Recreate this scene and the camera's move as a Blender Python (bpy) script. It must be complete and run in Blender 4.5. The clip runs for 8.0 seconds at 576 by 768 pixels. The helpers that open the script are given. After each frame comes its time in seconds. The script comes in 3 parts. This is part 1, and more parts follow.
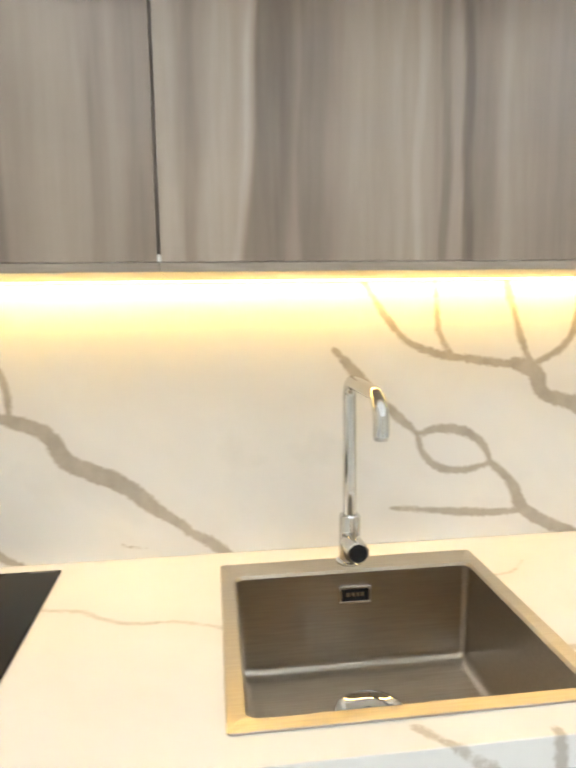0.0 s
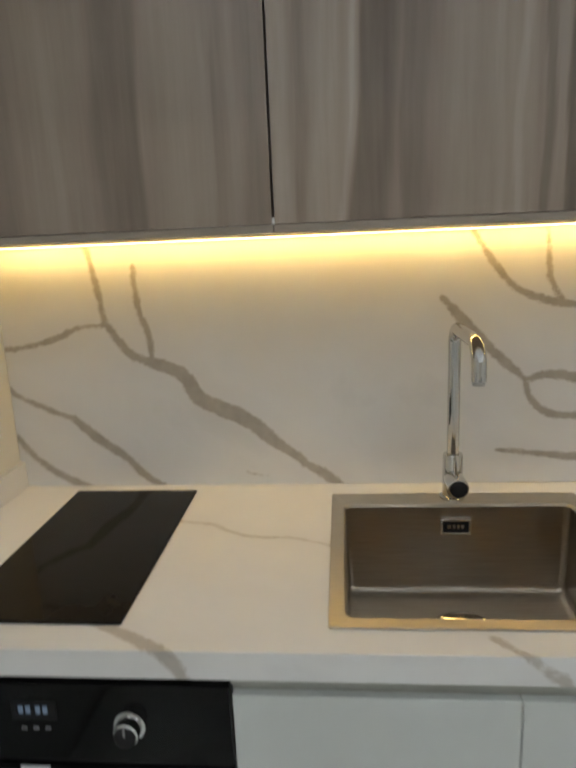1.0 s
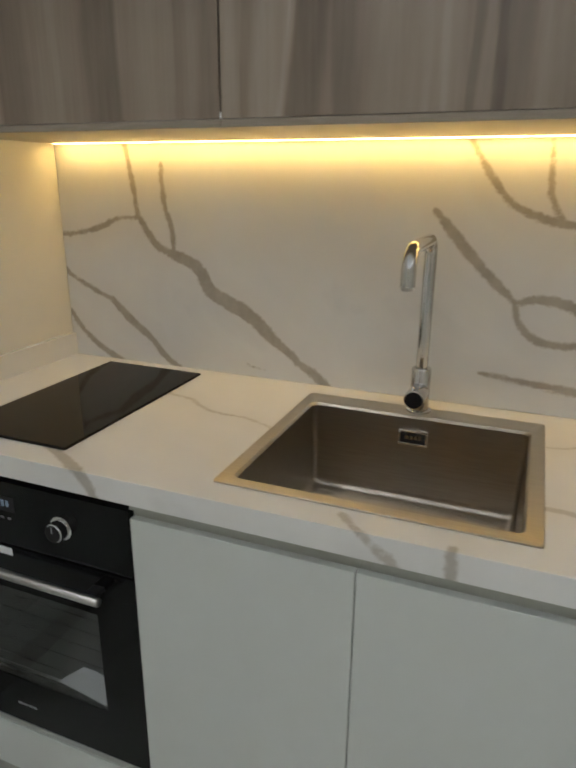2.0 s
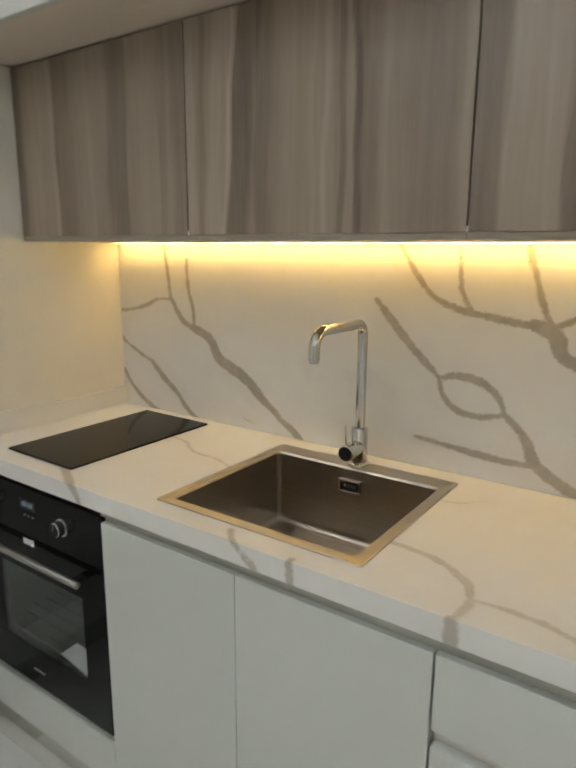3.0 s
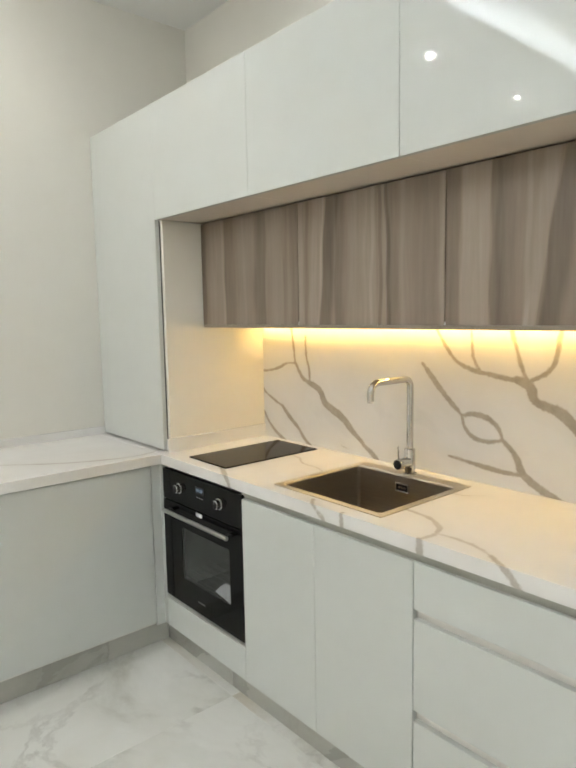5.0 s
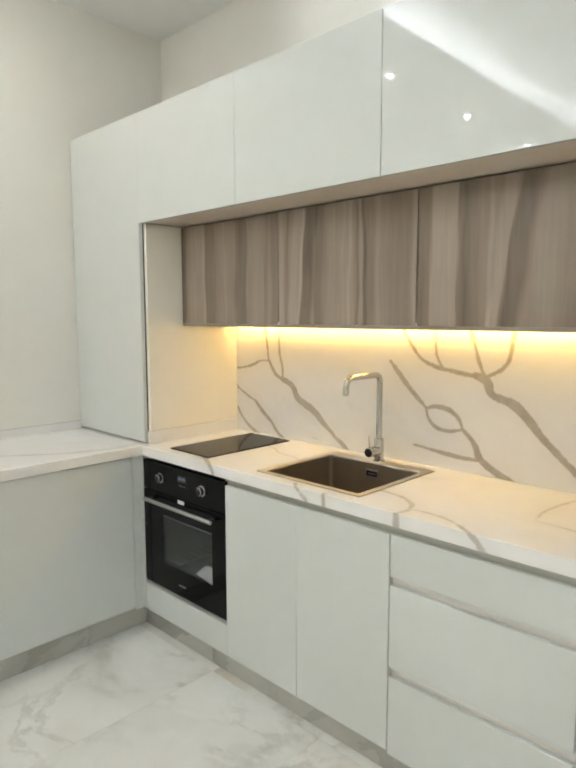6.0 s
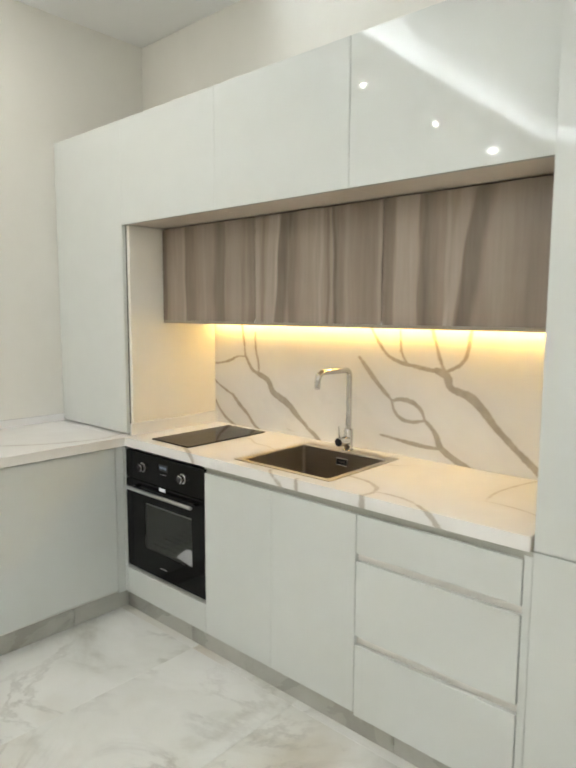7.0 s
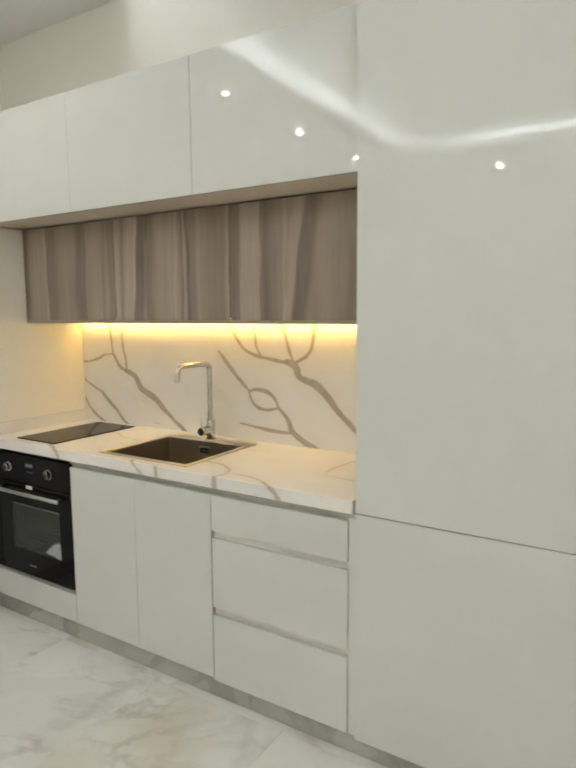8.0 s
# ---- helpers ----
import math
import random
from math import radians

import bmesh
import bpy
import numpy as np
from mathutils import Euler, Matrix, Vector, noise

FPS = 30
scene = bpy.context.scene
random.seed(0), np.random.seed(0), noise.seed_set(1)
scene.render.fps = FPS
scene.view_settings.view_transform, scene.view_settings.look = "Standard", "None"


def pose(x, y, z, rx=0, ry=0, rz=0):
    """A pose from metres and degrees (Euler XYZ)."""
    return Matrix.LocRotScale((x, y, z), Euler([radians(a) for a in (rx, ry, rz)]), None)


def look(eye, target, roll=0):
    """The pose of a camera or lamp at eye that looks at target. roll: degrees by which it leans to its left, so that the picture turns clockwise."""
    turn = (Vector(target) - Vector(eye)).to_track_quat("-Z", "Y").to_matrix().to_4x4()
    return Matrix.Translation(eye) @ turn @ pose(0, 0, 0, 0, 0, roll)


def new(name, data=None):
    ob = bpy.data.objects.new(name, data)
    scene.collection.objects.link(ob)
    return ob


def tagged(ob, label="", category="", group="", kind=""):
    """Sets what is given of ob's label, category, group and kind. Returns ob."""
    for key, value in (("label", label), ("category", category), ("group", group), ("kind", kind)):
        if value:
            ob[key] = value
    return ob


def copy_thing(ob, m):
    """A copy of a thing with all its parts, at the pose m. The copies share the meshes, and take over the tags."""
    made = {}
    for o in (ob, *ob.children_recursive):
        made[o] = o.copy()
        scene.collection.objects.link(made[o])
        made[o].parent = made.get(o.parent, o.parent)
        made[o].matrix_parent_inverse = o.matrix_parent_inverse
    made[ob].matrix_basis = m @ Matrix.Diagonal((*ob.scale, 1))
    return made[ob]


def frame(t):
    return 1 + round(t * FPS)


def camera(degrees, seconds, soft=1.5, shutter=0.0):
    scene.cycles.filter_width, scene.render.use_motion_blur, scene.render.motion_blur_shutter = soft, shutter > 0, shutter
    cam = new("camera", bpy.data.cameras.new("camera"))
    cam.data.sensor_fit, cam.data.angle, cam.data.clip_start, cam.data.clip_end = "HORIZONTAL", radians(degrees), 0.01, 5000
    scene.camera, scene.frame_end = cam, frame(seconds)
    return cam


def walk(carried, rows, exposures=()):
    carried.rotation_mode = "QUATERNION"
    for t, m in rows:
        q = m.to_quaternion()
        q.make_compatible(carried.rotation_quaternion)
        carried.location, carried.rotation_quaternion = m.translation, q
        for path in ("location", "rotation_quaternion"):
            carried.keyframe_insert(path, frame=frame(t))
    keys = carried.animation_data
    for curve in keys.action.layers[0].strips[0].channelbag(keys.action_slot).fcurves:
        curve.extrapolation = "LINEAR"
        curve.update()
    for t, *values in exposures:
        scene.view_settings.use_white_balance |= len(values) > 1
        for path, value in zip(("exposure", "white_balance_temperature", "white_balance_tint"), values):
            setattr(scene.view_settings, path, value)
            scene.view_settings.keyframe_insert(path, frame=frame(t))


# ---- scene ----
cam = camera(50.3, 8.0, soft=2.5, shutter=0.4)
PATH = [
    (0, (0.732, -1.218, 1.411), (0.975, 0.749, 1.148), -0.8),
    (0.5, (0.69, -1.267, 1.436), (0.707, 0.712, 1.152), -1.3),
    (1, (0.765, -1.321, 1.436), (0.587, 0.621, 0.995), -2.5),
    (1.5, (1.0, -1.39, 1.381), (0.516, 0.462, 0.802), 1.4),
    (2, (1.185, -1.341, 1.371), (0.483, 0.423, 0.741), 0.5),
    (2.2, (1.273, -1.353, 1.422), (0.516, 0.401, 0.83), 0.6),
    (3.3, (1.851, -1.493, 1.437), (0.606, 0.017, 1.027), 0.4),
    (3.5, (1.945, -1.582, 1.432), (0.64, -0.134, 0.984), -0.2),
    (4, (2.091, -1.702, 1.448), (0.707, -0.299, 1.106), -1.3),
    (4.5, (2.263, -1.789, 1.48), (0.798, -0.452, 1.226), -1.1),
    (4.7, (2.344, -1.844, 1.515), (0.83, -0.558, 1.282), -1.1),
    (5.8, (2.460, -2.062, 1.491), (1.015, -0.694, 1.294), -0.2),
    (6, (2.464, -2.136, 1.503), (1.075, -0.714, 1.282), -0.1),
    (6.2, (2.509, -2.170, 1.504), (1.128, -0.745, 1.256), -0.2),
    (6.5, (2.52, -2.23, 1.497), (1.159, -0.781, 1.274), 0.5),
    (7, (2.586, -2.26, 1.512), (1.255, -0.785, 1.28), 0.3),
    (7.5, (2.691, -2.272, 1.503), (1.502, -0.678, 1.29), 0.2),
    (8, (2.838, -2.31, 1.499), (1.773, -0.634, 1.267), -0.4),
]
walk(cam, [(t, look(eye, target, roll)) for t, eye, target, roll in PATH],
     exposures=[(0.0, 0.84, 6000, 10), (0.2, 0.4, 5900, 10), (0.5, 0.0, 5800, 10), (0.8, -0.35, 5850, 10), (1.0, -0.42, 5900, 10), (1.5, -0.55, 6000, 10), (2.0, -0.57, 6050, 10),
                (3.5, -0.05, 6300, 10), (4.0, 0.12, 6300, 10), (4.5, 0.27, 6300, 10), (6.0, 0.48, 6350, 10), (6.5, 0.49, 6350, 10), (7.0, 0.48, 6400, 10), (7.5, 0.20, 6600, 10), (8.0, 0.20, 6600, 10)])

# ---- world and light ----
world = bpy.data.worlds.new("world")
scene.world = world
world.use_nodes = True
world.node_tree.nodes["Background"].inputs[0].default_value = (0.6, 0.7, 0.8, 1)
world.node_tree.nodes["Background"].inputs[1].default_value = 0.02

COVE_W = 9.0       # watts per metre of cove strip
SPOT_GLOW = 1450.0   # emission of a downlight lens
LED_GLOW = 37.0     # emission of the warm strip under the wooden cupboards

# room
XL, XR, YB, YF = -0.655, 4.6, 0.015, -6.45
CEIL, TRAY = 3.07, 3.23
TX0, TX1, TY0, TY1 = 0.42, 3.5, -5.2, 0.015   # recess in the ceiling


def cove_lamp(name, x, y, length, along_x):
    data = bpy.data.lights.new(name, "AREA")
    data.shape, data.size, data.size_y = "RECTANGLE", length, 0.03
    data.energy, data.color = COVE_W * length, (0.93, 0.97, 1.0)
    lamp = new(name, data)
    lamp.matrix_world = pose(x, y, CEIL + 0.05, 180, 0, 0 if along_x else 90)
    return tagged(lamp, "white strip light hidden on the ceiling ledge", "light")


cove_lamp("cove_light", (TX0 + TX1) / 2, TY0 - 0.10, TX1 - TX0, True)
cove_lamp("cove_light", TX0 - 0.10, TY0 / 2 - 0.12, -0.30 - TY0, False)
cove_lamp("cove_light", TX1 + 0.10, TY0 / 2 - 0.12, -0.30 - TY0, False)


# ---- materials ----
def mat(name):
    m = bpy.data.materials.new(name)
    m.use_nodes = True
    nt = m.node_tree
    return m, nt, nt.nodes["Principled BSDF"]


def node(nt, kind, **kw):
    n = nt.nodes.new(kind)
    for k, v in kw.items():
        if k in n.inputs:
            n.inputs[k].default_value = v
    return n


def ramp(nt, stops):
    r = nt.nodes.new("ShaderNodeValToRGB")
    el = r.color_ramp.elements
    while len(el) < len(stops):
        el.new(0.5)
    for e, (p, c) in zip(el, stops):
        e.position, e.color = p, (*c, 1)
    return r


def coords(nt, scale=(1, 1, 1)):
    tc = nt.nodes.new("ShaderNodeNewGeometry")
    mp = nt.nodes.new("ShaderNodeMapping")
    mp.inputs["Scale"].default_value = scale
    nt.links.new(tc.outputs["Position"], mp.inputs["Vector"])
    return mp.outputs[0]


def noise_tex(nt, vec, scale, detail=4.0, rough=0.55, distortion=0.0):
    n = node(nt, "ShaderNodeTexNoise", Scale=scale, Detail=detail, Roughness=rough, Distortion=distortion)
    nt.links.new(vec, n.inputs["Vector"])
    return n.outputs["Fac"]


def mathn(nt, op, a, b=None, clamp=False):
    n = nt.nodes.new("ShaderNodeMath")
    n.operation, n.use_clamp = op, clamp
    for i, v in enumerate((a, b)):
        if v is None:
            continue
        if isinstance(v, (int, float)):
            n.inputs[i].default_value = v
        else:
            nt.links.new(v, n.inputs[i])
    return n.outputs[0]


def mixc(nt, fac, a, b):
    n = nt.nodes.new("ShaderNodeMix")
    n.data_type = "RGBA"
    for sock, v in ((n.inputs["Factor"], fac), (n.inputs["A"], a), (n.inputs["B"], b)):
        if isinstance(v, (int, float)):
            sock.default_value = v
        elif isinstance(v, tuple):
            sock.default_value = (*v, 1)
        else:
            nt.links.new(v, sock)
    return n.outputs["Result"]


def bump(nt, bsdf, height, strength=0.1, distance=0.01):
    b = node(nt, "ShaderNodeBump", Strength=strength, Distance=distance)
    nt.links.new(height, b.inputs["Height"])
    nt.links.new(b.outputs[0], bsdf.inputs["Normal"])


def varied(name, c0, c1, scale, rough, metallic=0.0, rough_var=0.0, stretch=(1, 1, 1), bump_scale=0, bump_strength=0.0, spec=0.5):
    m, nt, b = mat(name)
    v = coords(nt, stretch)
    f = noise_tex(nt, v, scale, 5)
    f2 = noise_tex(nt, v, scale * 9, 3)
    mixed = mathn(nt, "ADD", mathn(nt, "MULTIPLY", f, 0.7), mathn(nt, "MULTIPLY", f2, 0.3))
    r = ramp(nt, [(0.3, c0), (0.7, c1)])
    nt.links.new(mixed, r.inputs[0])
    nt.links.new(r.outputs[0], b.inputs["Base Color"])
    b.inputs["Metallic"].default_value = metallic
    b.inputs["Specular IOR Level"].default_value = spec
    if rough_var:
        rr = mathn(nt, "ADD", mathn(nt, "MULTIPLY", f2, rough_var), rough - rough_var / 2)
        nt.links.new(rr, b.inputs["Roughness"])
    else:
        b.inputs["Roughness"].default_value = rough
    if bump_strength:
        bump(nt, b, noise_tex(nt, v, bump_scale, 2), bump_strength, 0.004)
    return m


M_LACQUER = varied("white_lacquer", (0.605, 0.634, 0.612), (0.635, 0.664, 0.642), 1.3, 0.022, rough_var=0.008, bump_scale=2.2, bump_strength=0.0015)
M_CARCASS = varied("white_melamine", (0.68, 0.67, 0.63), (0.72, 0.71, 0.67), 2.0, 0.4)
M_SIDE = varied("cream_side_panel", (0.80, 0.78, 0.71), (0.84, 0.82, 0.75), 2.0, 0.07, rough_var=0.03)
M_WALL = varied("wall_paint", (0.71, 0.705, 0.65), (0.75, 0.745, 0.69), 1.1, 0.6, bump_scale=90, bump_strength=0.08)
# Paints of the two unseen walls, chosen for the light they bounce.
M_BOUNCEPALE = varied("pale_bounce_paint", (0.72, 0.70, 0.65), (0.76, 0.74, 0.69), 1.1, 0.6, bump_scale=90, bump_strength=0.08)
M_BOUNCEBEIGE = varied("beige_bounce_paint", (0.64, 0.60, 0.53), (0.68, 0.64, 0.57), 1.1, 0.6, bump_scale=90, bump_strength=0.08)
M_BEIGE = varied("beige_underside", (0.74, 0.65, 0.56), (0.79, 0.70, 0.61), 3, 0.15, rough_var=0.06)
M_TAUPE = varied("taupe_edge_band", (0.25, 0.21, 0.165), (0.33, 0.28, 0.23), 20, 0.35, stretch=(1, 12, 12))
M_CEIL = varied("ceiling_paint", (0.86, 0.87, 0.86), (0.89, 0.90, 0.89), 1.0, 0.7, bump_scale=70, bump_strength=0.05)
M_CHROME = varied("chrome", (0.56, 0.56, 0.56), (0.62, 0.62, 0.62), 30, 0.035, metallic=1.0, rough_var=0.03)
M_ALU = varied("brushed_aluminium", (0.42, 0.42, 0.42), (0.55, 0.55, 0.54), 6, 0.3, metallic=1.0, stretch=(1, 30, 30), rough_var=0.1)
M_BLACKGLASS = varied("black_glass", (0.003, 0.003, 0.003), (0.005, 0.005, 0.005), 3, 0.06, rough_var=0.03, spec=0.16)
M_BLACK = varied("black_enamel", (0.010, 0.010, 0.010), (0.016, 0.016, 0.016), 8, 0.4)
M_BLACKPL = varied("black_plastic", (0.010, 0.010, 0.011), (0.02, 0.02, 0.02), 20, 0.4, spec=0.15)
M_GAPSHADE = varied("dark_gap_shade", (0.05, 0.05, 0.045), (0.08, 0.08, 0.07), 8, 0.6)
M_GOLA = varied("grey_channel", (0.34, 0.35, 0.31), (0.42, 0.42, 0.38), 5, 0.35, metallic=0.3)
M_CAVITY = varied("grey_oven_enamel", (0.055, 0.06, 0.055), (0.075, 0.08, 0.075), 8, 0.3)
M_PAPER = varied("paper", (0.75, 0.78, 0.82), (0.85, 0.87, 0.9), 12, 0.6)
M_HOB = varied("hob_glass", (0.010, 0.009, 0.008), (0.016, 0.014, 0.012), 4, 0.05, rough_var=0.03, spec=0.1)
M_HOB.node_tree.nodes["Principled BSDF"].inputs["Specular Tint"].default_value = (1.0, 0.80, 0.62, 1)
M_INK = varied("pale_print", (0.18, 0.18, 0.185), (0.24, 0.24, 0.25), 30, 0.5)


def steel(name, stretch, lo, hi, rough):
    m, nt, b = mat(name)
    v = coords(nt, stretch)
    f = noise_tex(nt, v, 4, 4)
    r = ramp(nt, [(0.25, lo), (0.75, hi)])
    nt.links.new(f, r.inputs[0])
    nt.links.new(r.outputs[0], b.inputs["Base Color"])
    b.inputs["Metallic"].default_value = 1.0
    rr = mathn(nt, "ADD", mathn(nt, "MULTIPLY", noise_tex(nt, coords(nt), 6, 2), 0.05), rough)
    nt.links.new(rr, b.inputs["Roughness"])
    return m


M_STEEL = steel("brushed_steel", (3, 60, 60), (0.38, 0.34, 0.29), (0.46, 0.415, 0.355), 0.29)
M_STEELRIM = steel("brushed_steel_rim", (3, 60, 3), (0.47, 0.43, 0.36), (0.54, 0.50, 0.43), 0.34)


def glass(name):
    m, nt, b = mat(name)
    b.inputs["Base Color"].default_value = (0.86, 0.88, 0.87, 1)
    b.inputs["Roughness"].default_value = 0.02
    b.inputs["IOR"].default_value = 1.45
    b.inputs["Transmission Weight"].default_value = 1.0
    return m


M_GLASS = glass("tinted_glass")


def glow(name, colour, strength, base=0.8):
    m, nt, b = mat(name)
    b.inputs["Base Color"].default_value = (base, base, base, 1)
    b.inputs["Emission Color"].default_value = (*colour, 1)
    b.inputs["Emission Strength"].default_value = strength
    return m


M_LED = glow("warm_led", (1.0, 0.61, 0.165), LED_GLOW)
M_SPOT = glow("downlight_lens", (1.0, 0.95, 0.88), SPOT_GLOW)
M_DISPLAY = glow("oven_display", (0.55, 0.75, 1.0), 0.16, 0.05)


def marble(name):
    """White quartz; the attribute vein holds the distance to the nearest vein's edge."""
    m, nt, b = mat(name)
    v = coords(nt)
    at = nt.nodes.new("ShaderNodeAttribute")
    at.attribute_name = "vein"
    edge = noise_tex(nt, v, 38, 6, 0.65)
    edge2 = noise_tex(nt, v, 9, 3)
    d = mathn(nt, "ADD", at.outputs["Fac"], mathn(nt, "MULTIPLY", mathn(nt, "SUBTRACT", edge, 0.5), 0.013))
    d = mathn(nt, "ADD", d, mathn(nt, "MULTIPLY", mathn(nt, "SUBTRACT", edge2, 0.5), 0.014))
    rag = noise_tex(nt, v, 110, 3, 0.6)
    d = mathn(nt, "ADD", d, mathn(nt, "MULTIPLY", mathn(nt, "SUBTRACT", rag, 0.5), 0.010))
    mr = nt.nodes.new("ShaderNodeMapRange")
    mr.interpolation_type = "SMOOTHSTEP"
    nt.links.new(d, mr.inputs["Value"])
    for k, val in (("From Min", 0.004), ("From Max", -0.004), ("To Min", 0.0), ("To Max", 0.9)):
        mr.inputs[k].default_value = val
    halo = nt.nodes.new("ShaderNodeMapRange")
    nt.links.new(d, halo.inputs["Value"])
    for k, val in (("From Min", 0.05), ("From Max", 0.0), ("To Min", 0.0), ("To Max", 0.10)):
        halo.inputs[k].default_value = val
    cloud = ramp(nt, [(0.3, (0.76, 0.755, 0.735)), (0.62, (0.80, 0.80, 0.785)), (0.8, (0.70, 0.70, 0.69))])
    nt.links.new(noise_tex(nt, v, 2.6, 5, 0.6, 0.6), cloud.inputs[0])
    grain = ramp(nt, [(0.3, (0.34, 0.30, 0.25)), (0.7, (0.47, 0.425, 0.36))])
    nt.links.new(noise_tex(nt, v, 24, 5), grain.inputs[0])
    c = mixc(nt, halo.outputs[0], cloud.outputs[0], (0.5, 0.47, 0.42))
    ink = nt.nodes.new("ShaderNodeAttribute")
    ink.attribute_name = "ink"
    c = mixc(nt, mathn(nt, "MULTIPLY", mr.outputs[0], ink.outputs["Fac"]), c, grain.outputs[0])
    nt.links.new(c, b.inputs["Base Color"])
    rr = mathn(nt, "ADD", mathn(nt, "MULTIPLY", edge2, 0.1), 0.16)
    nt.links.new(rr, b.inputs["Roughness"])
    bump(nt, b, edge, 0.01, 0.001)
    return m


M_MARBLE = marble("veined_quartz")


def wood():
    """Grey-brown figured laminate; the attribute tone holds its broad bands."""
    m, nt, b = mat("grey_brown_wood_laminate")
    at = nt.nodes.new("ShaderNodeAttribute")
    at.attribute_name = "tone"
    wob = noise_tex(nt, coords(nt, (1, 1, 1)), 3.0, 2)
    v = coords(nt, (1, 1, 0.05))
    fine = noise_tex(nt, v, 70, 5, 0.65)
    mid = noise_tex(nt, coords(nt, (1, 1, 0.07)), 24, 5, 0.62, 0.5)
    t = mathn(nt, "ADD", at.outputs["Fac"], mathn(nt, "MULTIPLY", mathn(nt, "SUBTRACT", fine, 0.5), 0.26))
    t = mathn(nt, "ADD", t, mathn(nt, "MULTIPLY", mathn(nt, "SUBTRACT", mid, 0.5), 0.34))
    t = mathn(nt, "ADD", t, mathn(nt, "MULTIPLY", mathn(nt, "SUBTRACT", wob, 0.5), 0.2))
    r = ramp(nt, [(0.05, (0.13, 0.097, 0.070)), (0.35, (0.235, 0.185, 0.142)), (0.6, (0.315, 0.258, 0.205)), (0.9, (0.45, 0.385, 0.32))])
    nt.links.new(t, r.inputs[0])
    nt.links.new(r.outputs[0], b.inputs["Base Color"])
    nt.links.new(mathn(nt, "ADD", mathn(nt, "MULTIPLY", fine, 0.12), 0.26), b.inputs["Roughness"])
    bump(nt, b, fine, 0.04, 0.001)
    return m


M_WOOD = wood()


def stone(name, lo, mid_c, hi, dirt, rough, offset=0.0):
    """Marble-look porcelain; each piece has its own figure and tint."""
    m, nt, b = mat(name)
    geo = nt.nodes.new("ShaderNodeNewGeometry")
    info = nt.nodes.new("ShaderNodeObjectInfo")
    shift = nt.nodes.new("ShaderNodeVectorMath")
    shift.operation = "MULTIPLY_ADD"
    comb = nt.nodes.new("ShaderNodeCombineXYZ")
    for i in range(3):
        nt.links.new(info.outputs["Random"], comb.inputs[i])
    nt.links.new(comb.outputs[0], shift.inputs[0])
    shift.inputs[1].default_value = (9.0 + offset, 5.0, 3.0)
    nt.links.new(geo.outputs["Position"], shift.inputs[2])
    v = shift.outputs[0]
    cloud = noise_tex(nt, v, 1.9, 6, 0.6, 0.8)
    base = ramp(nt, [(0.28, lo), (0.45, mid_c), (0.68, hi)])
    nt.links.new(cloud, base.inputs[0])
    line = noise_tex(nt, v, 1.5, 7, 0.62, 1.6)
    vein = mathn(nt, "SUBTRACT", 1.0, mathn(nt, "MULTIPLY", mathn(nt, "ABSOLUTE", mathn(nt, "SUBTRACT", line, 0.5)), 22.0), True)
    gate = mathn(nt, "MULTIPLY", mathn(nt, "SUBTRACT", noise_tex(nt, v, 3.1, 3), 0.42), 3.5, True)
    speck = mathn(nt, "MULTIPLY", mathn(nt, "SUBTRACT", noise_tex(nt, v, 26, 5, 0.7), 0.62), 5.0, True)
    patch = mathn(nt, "MULTIPLY", mathn(nt, "SUBTRACT", noise_tex(nt, v, 1.5, 3), 0.53), 6.0, True)
    c = mixc(nt, mathn(nt, "MULTIPLY", patch, 0.6), base.outputs[0], dirt)
    c = mixc(nt, mathn(nt, "MULTIPLY", mathn(nt, "MULTIPLY", vein, gate), 0.45), c, (0.30, 0.29, 0.26))
    c = mixc(nt, mathn(nt, "MULTIPLY", mathn(nt, "MULTIPLY", speck, patch), 0.6), c, (0.28, 0.25, 0.20))
    nt.links.new(c, b.inputs["Base Color"])
    nt.links.new(mathn(nt, "ADD", mathn(nt, "MULTIPLY", cloud, 0.15), rough), b.inputs["Roughness"])
    return m


M_FLOOR = stone("marble_floor_tile", (0.52, 0.52, 0.47), (0.72, 0.73, 0.69), (0.80, 0.81, 0.78), (0.56, 0.51, 0.40), 0.12)
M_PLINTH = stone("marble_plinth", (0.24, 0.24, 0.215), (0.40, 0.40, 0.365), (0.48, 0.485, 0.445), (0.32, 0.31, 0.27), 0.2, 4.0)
M_GROUT = varied("grout", (0.55, 0.54, 0.50), (0.62, 0.61, 0.57), 20, 0.8)


# ---- builders ----
def root_of(ob):
    at = Vector((0, 0, 0))
    while ob is not None:
        at += ob.location
        ob = ob.parent
    return at


def part(name, bm, material, parent=None, label="", smooth=False):
    """Links a bmesh, in world coordinates, as one mesh object under parent."""
    me = bpy.data.meshes.new(name)
    if parent is not None:
        bmesh.ops.translate(bm, verts=bm.verts, vec=-root_of(parent))
    bm.normal_update()
    if smooth:
        for f in bm.faces:
            f.smooth = True
        for e in bm.edges:
            if len(e.link_faces) == 2 and e.calc_face_angle(0) > 0.6:
                e.smooth = False
    bm.to_mesh(me)
    bm.free()
    me.materials.append(material)
    ob = new(name, me)
    ob.parent = parent
    return tagged(ob, label)


def thing(name, at, label, category, group="", kind=""):
    ob = new(name)
    ob.location, ob.empty_display_size = at, 0.05
    return tagged(ob, label, category, group, kind)


